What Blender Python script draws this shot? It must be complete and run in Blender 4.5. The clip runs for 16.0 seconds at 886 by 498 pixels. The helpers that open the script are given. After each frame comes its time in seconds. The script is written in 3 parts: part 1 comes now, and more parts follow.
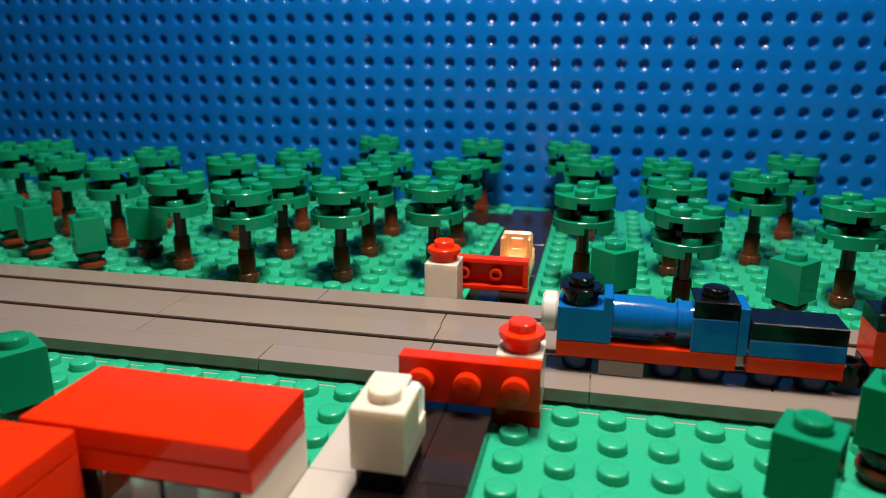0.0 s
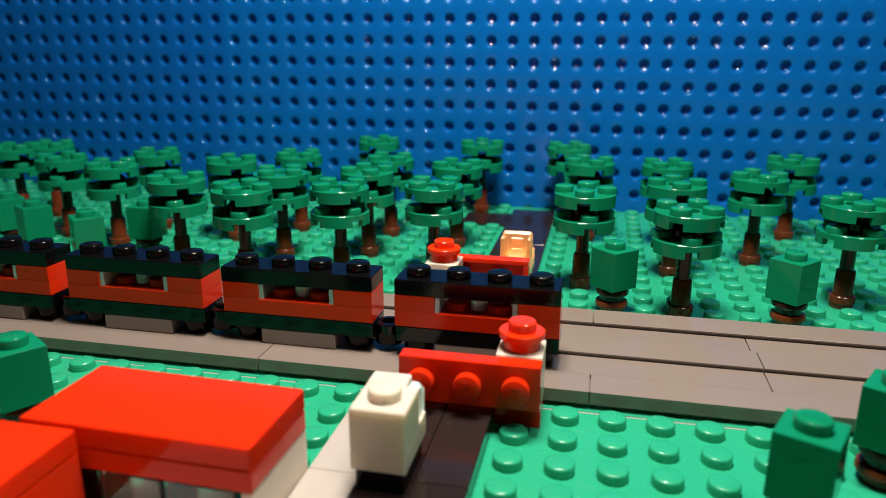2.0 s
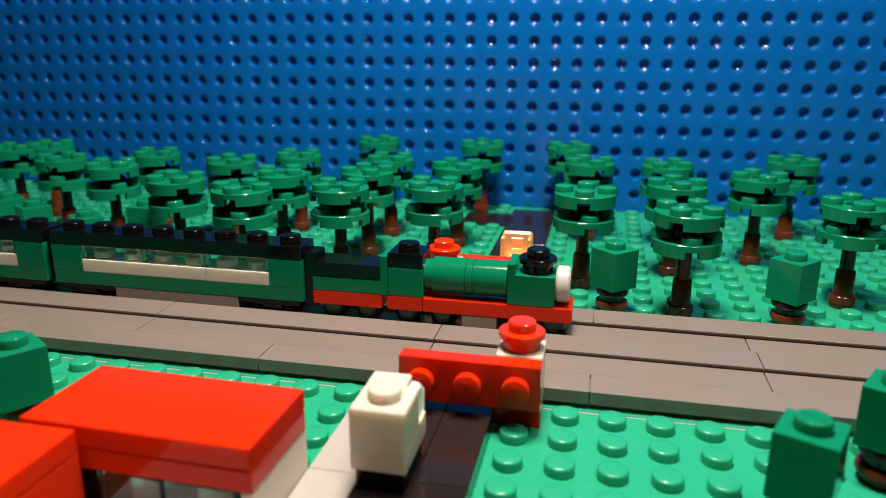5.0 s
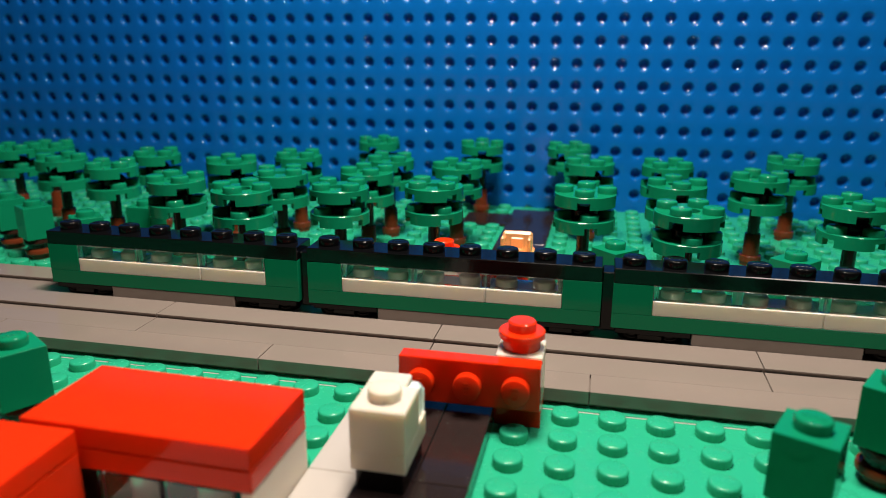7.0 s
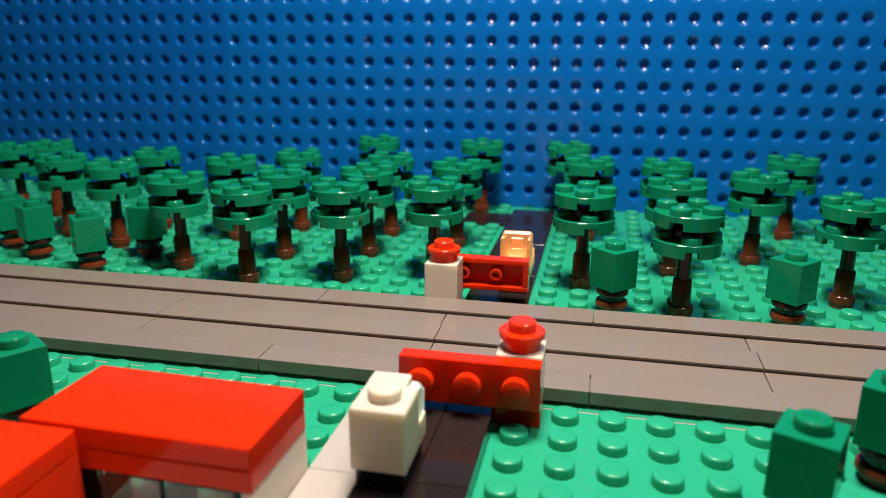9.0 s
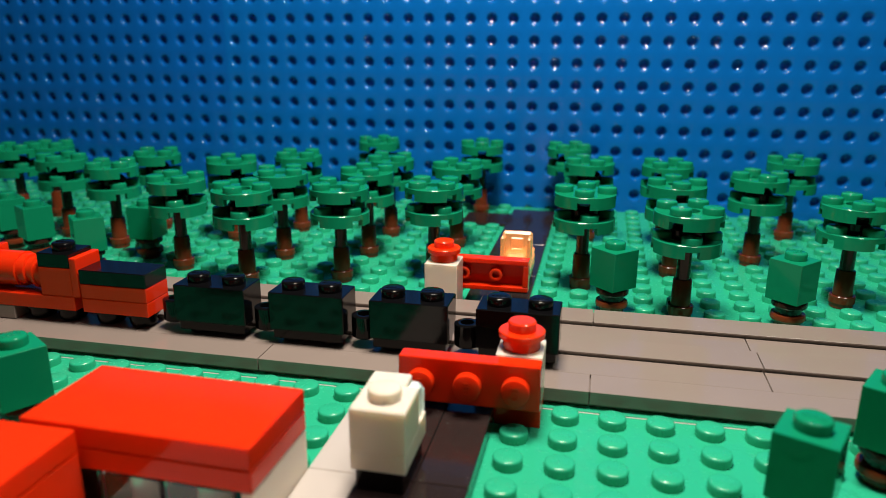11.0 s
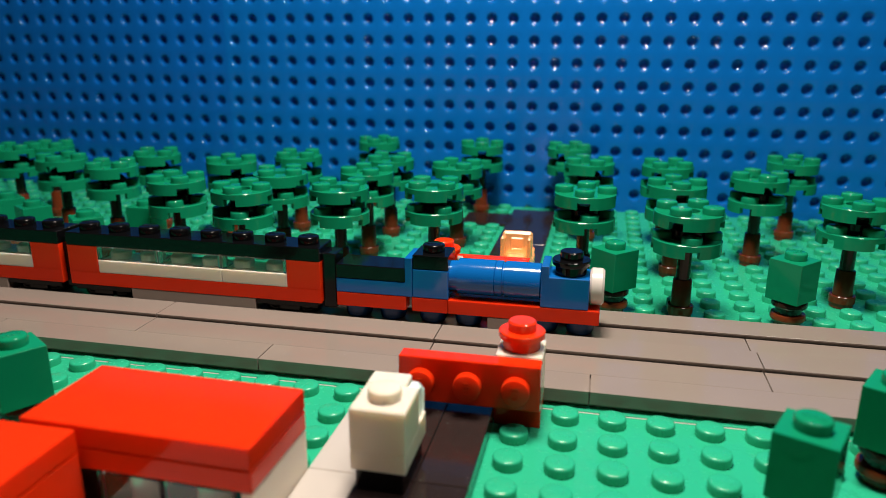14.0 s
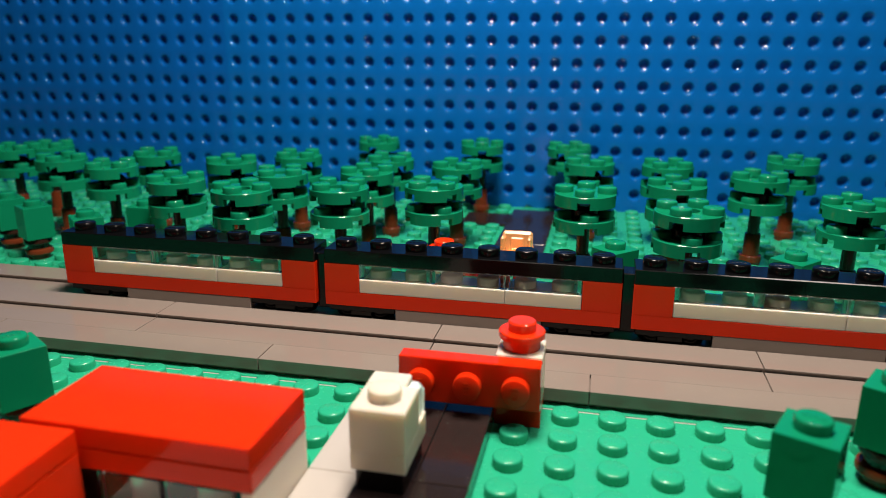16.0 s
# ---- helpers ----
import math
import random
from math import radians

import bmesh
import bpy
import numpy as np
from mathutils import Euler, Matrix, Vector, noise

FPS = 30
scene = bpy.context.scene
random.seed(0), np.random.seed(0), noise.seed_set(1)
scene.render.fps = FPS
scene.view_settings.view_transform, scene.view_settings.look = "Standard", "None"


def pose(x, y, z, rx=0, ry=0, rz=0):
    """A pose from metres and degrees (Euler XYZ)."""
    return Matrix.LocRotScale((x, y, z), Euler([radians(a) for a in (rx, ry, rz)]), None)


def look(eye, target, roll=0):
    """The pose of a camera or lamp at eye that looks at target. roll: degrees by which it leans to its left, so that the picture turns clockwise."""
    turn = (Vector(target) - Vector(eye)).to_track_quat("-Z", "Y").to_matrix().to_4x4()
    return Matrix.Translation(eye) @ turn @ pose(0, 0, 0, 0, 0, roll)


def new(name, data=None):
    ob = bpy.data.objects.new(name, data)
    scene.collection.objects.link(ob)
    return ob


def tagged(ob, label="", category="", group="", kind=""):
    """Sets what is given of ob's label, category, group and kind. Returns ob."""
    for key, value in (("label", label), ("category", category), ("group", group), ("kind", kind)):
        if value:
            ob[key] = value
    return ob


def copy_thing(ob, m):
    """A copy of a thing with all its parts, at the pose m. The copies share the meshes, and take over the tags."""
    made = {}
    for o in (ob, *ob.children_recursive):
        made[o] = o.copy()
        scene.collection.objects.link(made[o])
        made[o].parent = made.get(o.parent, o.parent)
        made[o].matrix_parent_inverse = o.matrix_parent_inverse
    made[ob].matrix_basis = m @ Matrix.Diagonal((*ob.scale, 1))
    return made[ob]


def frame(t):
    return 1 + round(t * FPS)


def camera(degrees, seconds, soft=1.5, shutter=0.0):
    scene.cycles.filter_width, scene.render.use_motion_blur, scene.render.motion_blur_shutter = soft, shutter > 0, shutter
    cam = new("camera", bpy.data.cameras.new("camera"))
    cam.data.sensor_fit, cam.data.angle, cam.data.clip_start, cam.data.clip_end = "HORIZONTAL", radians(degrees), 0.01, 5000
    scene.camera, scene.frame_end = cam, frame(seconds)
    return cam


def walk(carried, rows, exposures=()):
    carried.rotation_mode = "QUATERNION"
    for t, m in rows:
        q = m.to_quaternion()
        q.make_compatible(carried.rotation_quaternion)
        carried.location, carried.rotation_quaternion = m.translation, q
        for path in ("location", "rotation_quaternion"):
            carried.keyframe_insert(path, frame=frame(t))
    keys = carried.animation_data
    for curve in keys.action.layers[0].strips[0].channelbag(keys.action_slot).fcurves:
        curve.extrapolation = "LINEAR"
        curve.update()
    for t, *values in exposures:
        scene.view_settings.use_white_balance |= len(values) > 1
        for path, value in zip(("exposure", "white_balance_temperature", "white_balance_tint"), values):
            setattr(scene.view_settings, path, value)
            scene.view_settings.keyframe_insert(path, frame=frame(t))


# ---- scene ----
# ---------------------------------------------------------------- camera
MM = 0.001
P = 8.0          # stud pitch, mm
PL = 3.2         # plate height, mm
EYE = Vector((-4.79247, -119.60268, 64.01982)) * MM
AHEAD = Vector((-0.20358218, 0.93848498, -0.27892692))
cam = camera(62.674, 16.0, soft=0.6)
cam.data.dof.use_dof, cam.data.dof.focus_distance, cam.data.dof.aperture_fstop = True, 0.155, 22.0
VIEW = look(EYE, EYE + AHEAD, 0.195)
walk(cam, [(0.0, VIEW), (16.0, VIEW)], exposures=[(0.0, 0.0), (16.0, 0.0)])

# ---------------------------------------------------------------- light
world = bpy.data.worlds.new("room")
scene.world = world
world.use_nodes = True
bg = world.node_tree.nodes["Background"]
bg.inputs["Color"].default_value = (1.0, 0.93, 0.86, 1)
bg.inputs["Strength"].default_value = 0.011


def lamp(name, eye, target, energy, size, colour):
    data = bpy.data.lights.new(name, "AREA")
    data.shape, data.size, data.energy, data.color = "DISK", size, energy, colour
    ob = new(name, data)
    ob.matrix_basis = look(eye, target)
    return ob


lamp("desk_lamp", (-0.021, 0.005, 0.258), (-0.021, 0.022, 0.0), 1.19, 0.070, (1.0, 0.90, 0.785))
lamp("ceiling_lamp", (0.48, -0.38, 1.60), (0.0, 0.0, 0.0), 8.6, 0.36, (1.0, 0.90, 0.80))

# ---------------------------------------------------------------- materials


def plastic(name, colour, rough=0.2, grain=0.06, bump=0.02, spec=0.5, trans=0.0, ior=1.5, scale=900.0, dust=0.0, deep=0.0):
    m = bpy.data.materials.new(name)
    m.use_nodes = True
    nt = m.node_tree
    b = nt.nodes["Principled BSDF"]
    info = nt.nodes.new("ShaderNodeObjectInfo")
    big = nt.nodes.new("ShaderNodeTexNoise")
    big.inputs["Scale"].default_value = 70.0
    big.inputs["Detail"].default_value = 3.0
    fine = nt.nodes.new("ShaderNodeTexNoise")
    fine.inputs["Scale"].default_value = scale
    fine.inputs["Detail"].default_value = 4.0
    coord = nt.nodes.new("ShaderNodeTexCoord")
    nt.links.new(coord.outputs["Object"], fine.inputs["Vector"])
    nt.links.new(coord.outputs["Object"], big.inputs["Vector"])
    # tone varies a little from piece to piece and over each surface
    tone = nt.nodes.new("ShaderNodeMath")
    tone.operation = "MULTIPLY_ADD"
    tone.inputs[1].default_value = grain * 2
    tone.inputs[2].default_value = 1.0 - grain
    nt.links.new(big.outputs["Fac"], tone.inputs[0])
    piece = nt.nodes.new("ShaderNodeMath")
    piece.operation = "MULTIPLY_ADD"
    piece.inputs[1].default_value = grain
    piece.inputs[2].default_value = 1.0 - grain * 0.5
    nt.links.new(info.outputs["Random"], piece.inputs[0])
    both = nt.nodes.new("ShaderNodeMath")
    both.operation = "MULTIPLY"
    nt.links.new(tone.outputs[0], both.inputs[0])
    nt.links.new(piece.outputs[0], both.inputs[1])
    mix = nt.nodes.new("ShaderNodeVectorMath")
    mix.operation = "SCALE"
    mix.inputs[0].default_value = colour
    nt.links.new(both.outputs[0], mix.inputs["Scale"])
    if dust:
        speck = nt.nodes.new("ShaderNodeTexNoise")
        speck.inputs["Scale"].default_value = 2600.0
        speck.inputs["Detail"].default_value = 2.0
        nt.links.new(coord.outputs["Object"], speck.inputs["Vector"])
        cut = nt.nodes.new("ShaderNodeMapRange")
        cut.inputs["From Min"].default_value = 0.70
        cut.inputs["From Max"].default_value = 0.76
        cut.inputs["To Max"].default_value = dust
        nt.links.new(speck.outputs["Fac"], cut.inputs["Value"])
        dusty = nt.nodes.new("ShaderNodeMix")
        dusty.data_type = "RGBA"
        dusty.inputs["B"].default_value = (0.5, 0.47, 0.42, 1)
        nt.links.new(cut.outputs["Result"], dusty.inputs["Factor"])
        nt.links.new(mix.outputs["Vector"], dusty.inputs["A"])
        nt.links.new(dusty.outputs["Result"], b.inputs["Base Color"])
    else:
        nt.links.new(mix.outputs["Vector"], b.inputs["Base Color"])
    rr = nt.nodes.new("ShaderNodeMapRange")
    rr.inputs["To Min"].default_value = rough * 0.75
    rr.inputs["To Max"].default_value = rough * 1.3
    nt.links.new(fine.outputs["Fac"], rr.inputs["Value"])
    nt.links.new(rr.outputs["Result"], b.inputs["Roughness"])
    if bump:
        bp = nt.nodes.new("ShaderNodeBump")
        bp.inputs["Strength"].default_value = bump
        bp.inputs["Distance"].default_value = 0.0003
        nt.links.new(fine.outputs["Fac"], bp.inputs["Height"])
        nt.links.new(bp.outputs["Normal"], b.inputs["Normal"])
    b.inputs["Specular IOR Level"].default_value = spec
    b.inputs["IOR"].default_value = ior
    b.inputs["Transmission Weight"].default_value = trans
    # light that enters the plastic and leaves it a few millimetres on
    b.inputs["Subsurface Weight"].default_value = deep
    b.inputs["Subsurface Radius"].default_value = (1.0, 0.8, 0.6) if colour[1] > 0.3 else (1.0, 0.25, 0.15)
    b.inputs["Subsurface Scale"].default_value = 0.004
    return m


GROUND_GREEN = plastic("bright_green_plastic", (0.020, 0.375, 0.205), 0.25, 0.05, dust=0.12)
LEAF = plastic("leaf_green_plastic", (0.004, 0.208, 0.100), 0.10, 0.07, spec=0.24)
WALL_BLUE = plastic("blue_sheet_plastic", (0.0025, 0.124, 0.460), 0.12, 0.05)
WALL_DEEP_BLUE = plastic("deep_blue_sheet_plastic", (0.0025, 0.108, 0.435), 0.12, 0.05)
GREY = plastic("warm_grey_plastic", (0.235, 0.190, 0.165), 0.15, 0.06, dust=0.25, spec=0.42)
BLACK = plastic("black_plastic", (0.003, 0.003, 0.0035), 0.12, 0.1, 0.05, spec=0.26)
ROAD = plastic("road_black_plastic", (0.021, 0.014, 0.013), 0.13, 0.15, 0.03, dust=0.22, spec=0.32)
RED = plastic("red_plastic", (0.70, 0.027, 0.004), 0.10, 0.05, spec=0.2, deep=0.35)
CAP_RED = plastic("lamp_red_plastic", (0.78, 0.035, 0.004), 0.1, 0.05, spec=0.4, deep=0.35)
WHITE = plastic("white_plastic", (0.73, 0.635, 0.525), 0.2, 0.03, spec=0.4, deep=0.6)
BLUE = plastic("train_blue_plastic", (0.003, 0.105, 0.37), 0.11, 0.05)
TRAIN_GREEN = plastic("train_green_plastic", (0.002, 0.180, 0.080), 0.13, 0.05, spec=0.2)
BROWN = plastic("reddish_brown_plastic", (0.14, 0.029, 0.010), 0.16, 0.1, spec=0.36)
# on the upper tree trunks this darker tone stands in for shade
DARK = plastic("dark_and_shaded_brown_plastic", (0.030, 0.012, 0.008), 0.2, 0.1)
CLEAR = plastic("clear_plastic", (0.955, 1.0, 0.99), 0.04, 0.0, 0.0, trans=1.0, ior=1.45)
# clear plastic made cloudier and rougher than CLEAR
HAZY = plastic("hazy_clear_plastic", (0.80, 0.88, 0.85), 0.12, 0.05, 0.06, trans=0.60, ior=1.45)
ORANGE = plastic("clear_orange_plastic", (0.95, 0.57, 0.26), 0.24, 0.05, 0.0, trans=0.55, ior=1.45)
PAVING = plastic("pale_grey_plastic", (0.47, 0.425, 0.385), 0.22, 0.04)
# train colours darkened for the wheels: shade under the boards put into colour
SHADED_WHEEL_BLUE = plastic("shaded_blue_plastic", (0.003, 0.036, 0.130), 0.14, 0.1, spec=0.36)
SHADED_WHEEL_GREEN = plastic("shaded_green_plastic", (0.002, 0.045, 0.022), 0.14, 0.1)
FACE = plastic("pinkish_white_plastic", (0.60, 0.54, 0.50), 0.24, 0.04)
TABLE = plastic("oak_table_top", (0.22, 0.13, 0.075), 0.4, 0.2)

# ---------------------------------------------------------------- mesh helpers


class Shape:
    """Collects bevelled blocks and turned pieces, in mm, as one mesh."""

    def __init__(self):
        self.v, self.f, self.s = [], [], []

    def add(self, verts, faces, smooth=False):
        n = len(self.v)
        self.v += [tuple(v) for v in verts]
        self.f += [[n + i for i in f] for f in faces]
        self.s += [smooth] * len(faces)

    def box(self, x0, x1, y0, y1, z0, z1, b=0.18):
        b = min(b, (x1 - x0) / 3, (y1 - y0) / 3, (z1 - z0) / 3)
        lo, hi = (x0, y0, z0), (x1, y1, z1)
        verts, idx = [], {}
        for sx in (0, 1):
            for sy in (0, 1):
                for sz in (0, 1):
                    s = (sx, sy, sz)
                    for k in range(3):
                        p = [(hi if s[i] else lo)[i] + (0 if i == k else (-b if s[i] else b)) for i in range(3)]
                        idx[s, k] = len(verts)
                        verts.append(p)
        faces = []
        for k in range(3):
            i, j = (k + 1) % 3, (k + 2) % 3
            for side in (0, 1):
                ring = []
                for a, c in ((0, 0), (1, 0), (1, 1), (0, 1)):
                    s = [0, 0, 0]
                    s[k], s[i], s[j] = side, a, c
                    ring.append(idx[tuple(s), k])
                faces.append(ring if side else ring[::-1])
            for a in (0, 1):
                for c in (0, 1):
                    s, t = [0, 0, 0], [0, 0, 0]
                    s[i], s[j], s[k] = a, c, 0
                    t[i], t[j], t[k] = a, c, 1
                    s, t = tuple(s), tuple(t)
                    ring = [idx[s, i], idx[t, i], idx[t, j], idx[s, j]]
                    faces.append(ring if a != c else ring[::-1])
        for sx in (0, 1):
            for sy in (0, 1):
                for sz in (0, 1):
                    s = (sx, sy, sz)
                    ring = [idx[s, 0], idx[s, 1], idx[s, 2]]
                    faces.append(ring if (sx + sy + sz) % 2 else ring[::-1])
        self.add(verts, faces)
        return self

    def seamed(self, x0, x1, y0, y1, zs, b=0.15):
        """A block of plates pressed together: zs are the heights of its bottom, seams and top."""
        rows = []
        for k, z in enumerate(zs):
            if k == 0:
                rows += [(b, z), (0, z + b)]
            elif z == zs[-1]:
                rows += [(0, z - b), (b, z)]
            else:
                rows += [(0, z - .08), (.09, z - .02), (.09, z + .02), (0, z + .08)]
        verts = [v for i, z in rows for v in ((x0 + i, y0 + i, z), (x1 - i, y0 + i, z), (x1 - i, y1 - i, z), (x0 + i, y1 - i, z))]
        faces = [[4 * r + k, 4 * r + (k + 1) % 4, 4 * r + 4 + (k + 1) % 4, 4 * r + 4 + k] for r in range(len(rows) - 1) for k in range(4)]
        n = 4 * (len(rows) - 1)
        self.add(verts, faces + [[3, 2, 1, 0], [n, n + 1, n + 2, n + 3]])
        return self

    def turned(self, c, profile, axis="z", seg=20, phase=0.0):
        """A turned piece: profile rows of (radius, height along the axis)."""
        rings = []
        for (r0, h0), (r1, h1) in zip(profile[:-1], profile[1:]):
            va = []
            for r, h in ((r0, h0), (r1, h1)):
                for k in range(seg):
                    a = 2 * math.pi * k / seg + phase
                    va.append((r * math.cos(a), r * math.sin(a), h))
            if r0 < 1e-6:
                fs = [[0, seg + k, seg + (k + 1) % seg] for k in range(seg)]
            elif r1 < 1e-6:
                fs = [[k, (k + 1) % seg, seg] for k in range(seg)]
            else:
                fs = [[k, (k + 1) % seg, seg + (k + 1) % seg, seg + k] for k in range(seg)]
            flat = abs(h1 - h0) < 1e-6
            rings.append((va, fs, not flat))
        for va, fs, sm in rings:
            if axis == "x":
                va = [(h, x, y) for x, y, h in va]
            elif axis == "y":
                va = [(y, h, x) for x, y, h in va]
            self.add([(x + c[0], y + c[1], z + c[2]) for x, y, z in va], fs, sm)
        return self

    def cyl(self, c, r, h, axis="z", b=0.15, seg=20):
        """A bevelled round piece that starts at c and is h long."""
        return self.turned(c, [(0, 0), (r - b, 0), (r, b), (r, h - b), (r - b, h), (0, h)], axis, seg)

    def stud(self, x, y, z, h=1.7, r=2.4, seg=20, mark=0.0, rise=0.10):
        """A stud; mark: the direction, in degrees, of the small raised bars on its top (None: no bars)."""
        self.turned((x, y, z), [(r, 0), (r, h - 0.42), (r - 0.06, h - 0.24), (r - 0.18, h - 0.09), (r - 0.4, h), (0, h)], "z", seg)
        if mark is not None:
            ca, sa = math.cos(radians(mark)), math.sin(radians(mark))
            for k in (-1.5, -.5, .5, 1.5):
                n = len(self.v)
                self.box(k * .78 - .24, k * .78 + .24, -.5, .5, z + h - .05, z + h + rise, .05)
                self.v[n:] = [(x + ca * a - sa * b, y + sa * a + ca * b, c) for a, b, c in self.v[n:]]
        return self

    def mesh(self, name, material):
        me = bpy.data.meshes.new(name)
        me.from_pydata([(x * MM, y * MM, z * MM) for x, y, z in self.v], [], self.f)
        bm = bmesh.new()
        bm.from_mesh(me)
        bmesh.ops.remove_doubles(bm, verts=bm.verts, dist=2e-6)
        bm.to_mesh(me)
        bm.free()
        me.polygons.foreach_set("use_smooth", [True] * len(me.polygons))
        me.set_sharp_from_angle(angle=radians(33))
        me.materials.append(material)
        me.update()
        return me


def part(name, shape, material, parent, label=""):
    me = shape if isinstance(shape, bpy.types.Mesh) else shape.mesh(name, material)
    ob = new(name, me)
    ob.parent = parent
    if material in (CLEAR, HAZY, ORANGE):
        ob.visible_shadow = False
    return tagged(ob, label) if label else ob


def thing(name, label, category, group="", kind=""):
    return tagged(new(name), label, category, group, kind)


def at(ob, x, y, z=0.0, turn=0.0):
    """Place by studs in x and y, mm in z."""
    ob.matrix_basis = pose(x * P * MM, y * P * MM, z * MM, 0, 0, turn)
    return ob


# ---------------------------------------------------------------- setting
table = Shape().box(-960, 690, -330, 330, -30.0, -1.6, 1.0)
tagged(new("table_top", table.mesh("table_top", TABLE)), "brown wooden table top under the toy landscape", "table", kind="structure")

TRACK_X0, TRACK_X1 = -112.5, 79.5
covered = []       # rectangles in studs where tiles hide the studs
covered += [(-200, 200, 0, 5), (-4.5, -2.5, -16, 20), (-5.5, -4.5, -16, -0.01), (-6.5, -4.5, 16, 18), (-9.5, -5.5, -6, -4), (-14.5, -8.5, -12, -6), (-8.5, -5.5, -16, -6.1)]


def bare(x, y):
    return not any(a < x < b and c < y < d for a, b, c, d in covered)


def ground_plates():
    g = Shape()
    for x0, x1 in ((-112.5, -44.5), (-44.5, -12.5), (-12.5, 19.5), (19.5, 79.5)):
        g.box(x0 * P + 0.05, x1 * P - 0.05, -14.0 * P, -0.60, -1.6, 0, 0.25)
        g.box(x0 * P + 0.05, x1 * P - 0.05, 0.02, 20.4 * P, -1.6, 0, 0.2)
    for j in range(-14, 20):
        for i in range(-44, 20):
            if bare(i, j + 0.5):
                g.stud(i * P, (j + 0.5) * P, 0, seg=24 if j < 9 else 16, mark=0.0 if j < 8 and -22 < i < 9 else None, rise=0.025)
    strip = Shape().box(TRACK_X0 * P, TRACK_X1 * P, -0.58, -0.28, -1.6, -0.08, 0.05)
    tagged(new("trim", strip.mesh("trim", PAVING)), "thin pale strip along the edge of the baseplate", "trim", kind="structure")
    me = g.mesh("ground", GROUND_GREEN)
    tagged(new("ground", me), "bright green studded toy baseplate", "baseplate", kind="structure")


def back_wall():
    """Two blue sheets with a hollow behind every stud, seen from the back."""
    u0, w0, n = -55.404, 70.74, 16
    for name, c0, c1 in (("wall_back", -12, 36), ("wall_back_left", -60, -12)):
        s = Shape()
        for c in range(c0, c1):
            for r in range(-9, 8):
                u, w = u0 + c * P, w0 + r * P
                rings = [[] for _ in range(8)]
                for k in range(n):
                    a = 2 * math.pi * k / n
                    ca, sa = math.cos(a), math.sin(a)
                    m = P / 2 / max(abs(ca), abs(sa))
                    e = 0.035 if (c == c0 and ca < 0 and abs(ca) > abs(sa)) else 0
                    rings[0].append((u + ca * m + e, 0, w + sa * m))
                    for j, (r0, d) in enumerate(((2.6, 0), (2.28, 0.08), (2.0, 0.28), (1.82, 0.65), (1.68, 1.4), (1.48, 2.5), (0.6, 3.0))):
                        rings[j + 1].append((u + ca * r0, d, w + sa * r0))
                nxt = [(k + 1) % n for k in range(n)]
                for a, b in zip(rings[:-1], rings[1:]):
                    s.add(a + b, [[k, nxt[k], n + nxt[k], n + k] for k in range(n)], True)
                s.add(rings[-1], [list(range(n))])
        top, low = w0 + 7.5 * P, w0 - 9.5 * P
        s.add([(u0 + (c0 - .5) * P, 3.3, low), (u0 + (c1 - .5) * P, 3.3, low), (u0 + (c1 - .5) * P, 3.2, top), (u0 + (c0 - .5) * P, 3.2, top),
               (u0 + (c0 - .5) * P, 0, top), (u0 + (c1 - .5) * P, 0, top)], [[1, 0, 3, 2], [3, 4, 5, 2]])
        ob = new(name, s.mesh(name, WALL_BLUE if c0 == -12 else WALL_DEEP_BLUE))
        ob.matrix_basis = pose(0, 0.16094, 0, -0.2, 0, 0.596)
        tagged(ob, "upright blue plastic sheet with rows of round hollows", "backdrop wall", kind="structure")


# ---------------------------------------------------------------- trees and bushes
def leaf_disc(z):
    """A round leaf plate of two by two studs, with a notch in its rim under every stud; the first notch at +x."""
    s = Shape()
    n, r, h, notch = 60, 7.9, PL, 1.75
    cut = lambda k: (k + 2) % 15 < 4
    p = lambda rr, a, zz: (rr * math.cos(a), rr * math.sin(a), zz)
    for k in range(n):
        a0, a1 = 2 * math.pi * k / n, 2 * math.pi * (k + 1) / n
        zl, zh = z + (notch if cut(k) else 0.0), z + h
        s.add([p(r, a0, zl), p(r, a1, zl), p(r, a1, zh - .18), p(r, a0, zh - .18)], [[0, 1, 2, 3]], True)
        s.add([p(r, a0, zh - .18), p(r, a1, zh - .18), p(r - .18, a1, zh), p(r - .18, a0, zh)], [[0, 1, 2, 3]])
        s.add([p(r - .18, a0, zh), p(r - .18, a1, zh), p(2.4, a1, zh), p(2.4, a0, zh)], [[0, 1, 2, 3]])
        s.add([p(2.4, a0, zh), p(2.4, a1, zh), p(2.4, a1, zh - 2), p(2.4, a0, zh - 2)], [[0, 1, 2, 3]], True)
        s.add([p(6.4, a0, zl), p(6.4, a1, zl), p(r, a1, zl), p(r, a0, zl)], [[0, 1, 2, 3]])
        s.add([p(6.4, a1, zl), p(6.4, a0, zl), p(6.4, a0, zh - 1.1), p(6.4, a1, zh - 1.1)], [[0, 1, 2, 3]], True)
        s.add([p(6.4, a0, zh - 1.1), p(2.4, a0, zh - 1.1), p(2.4, a1, zh - 1.1), p(6.4, a1, zh - 1.1)], [[0, 1, 2, 3]])
        if cut(k) != cut(k - 1):
            s.add([p(6.4, a0, z), p(r, a0, z), p(r, a0, z + notch), p(6.4, a0, z + notch)], [[0, 1, 2, 3]])
    for k in range(4):
        a = k * math.pi / 2
        s.stud(5.45 * math.cos(a), 5.45 * math.sin(a), z + h, mark=90.0 * k + 20)
    return s


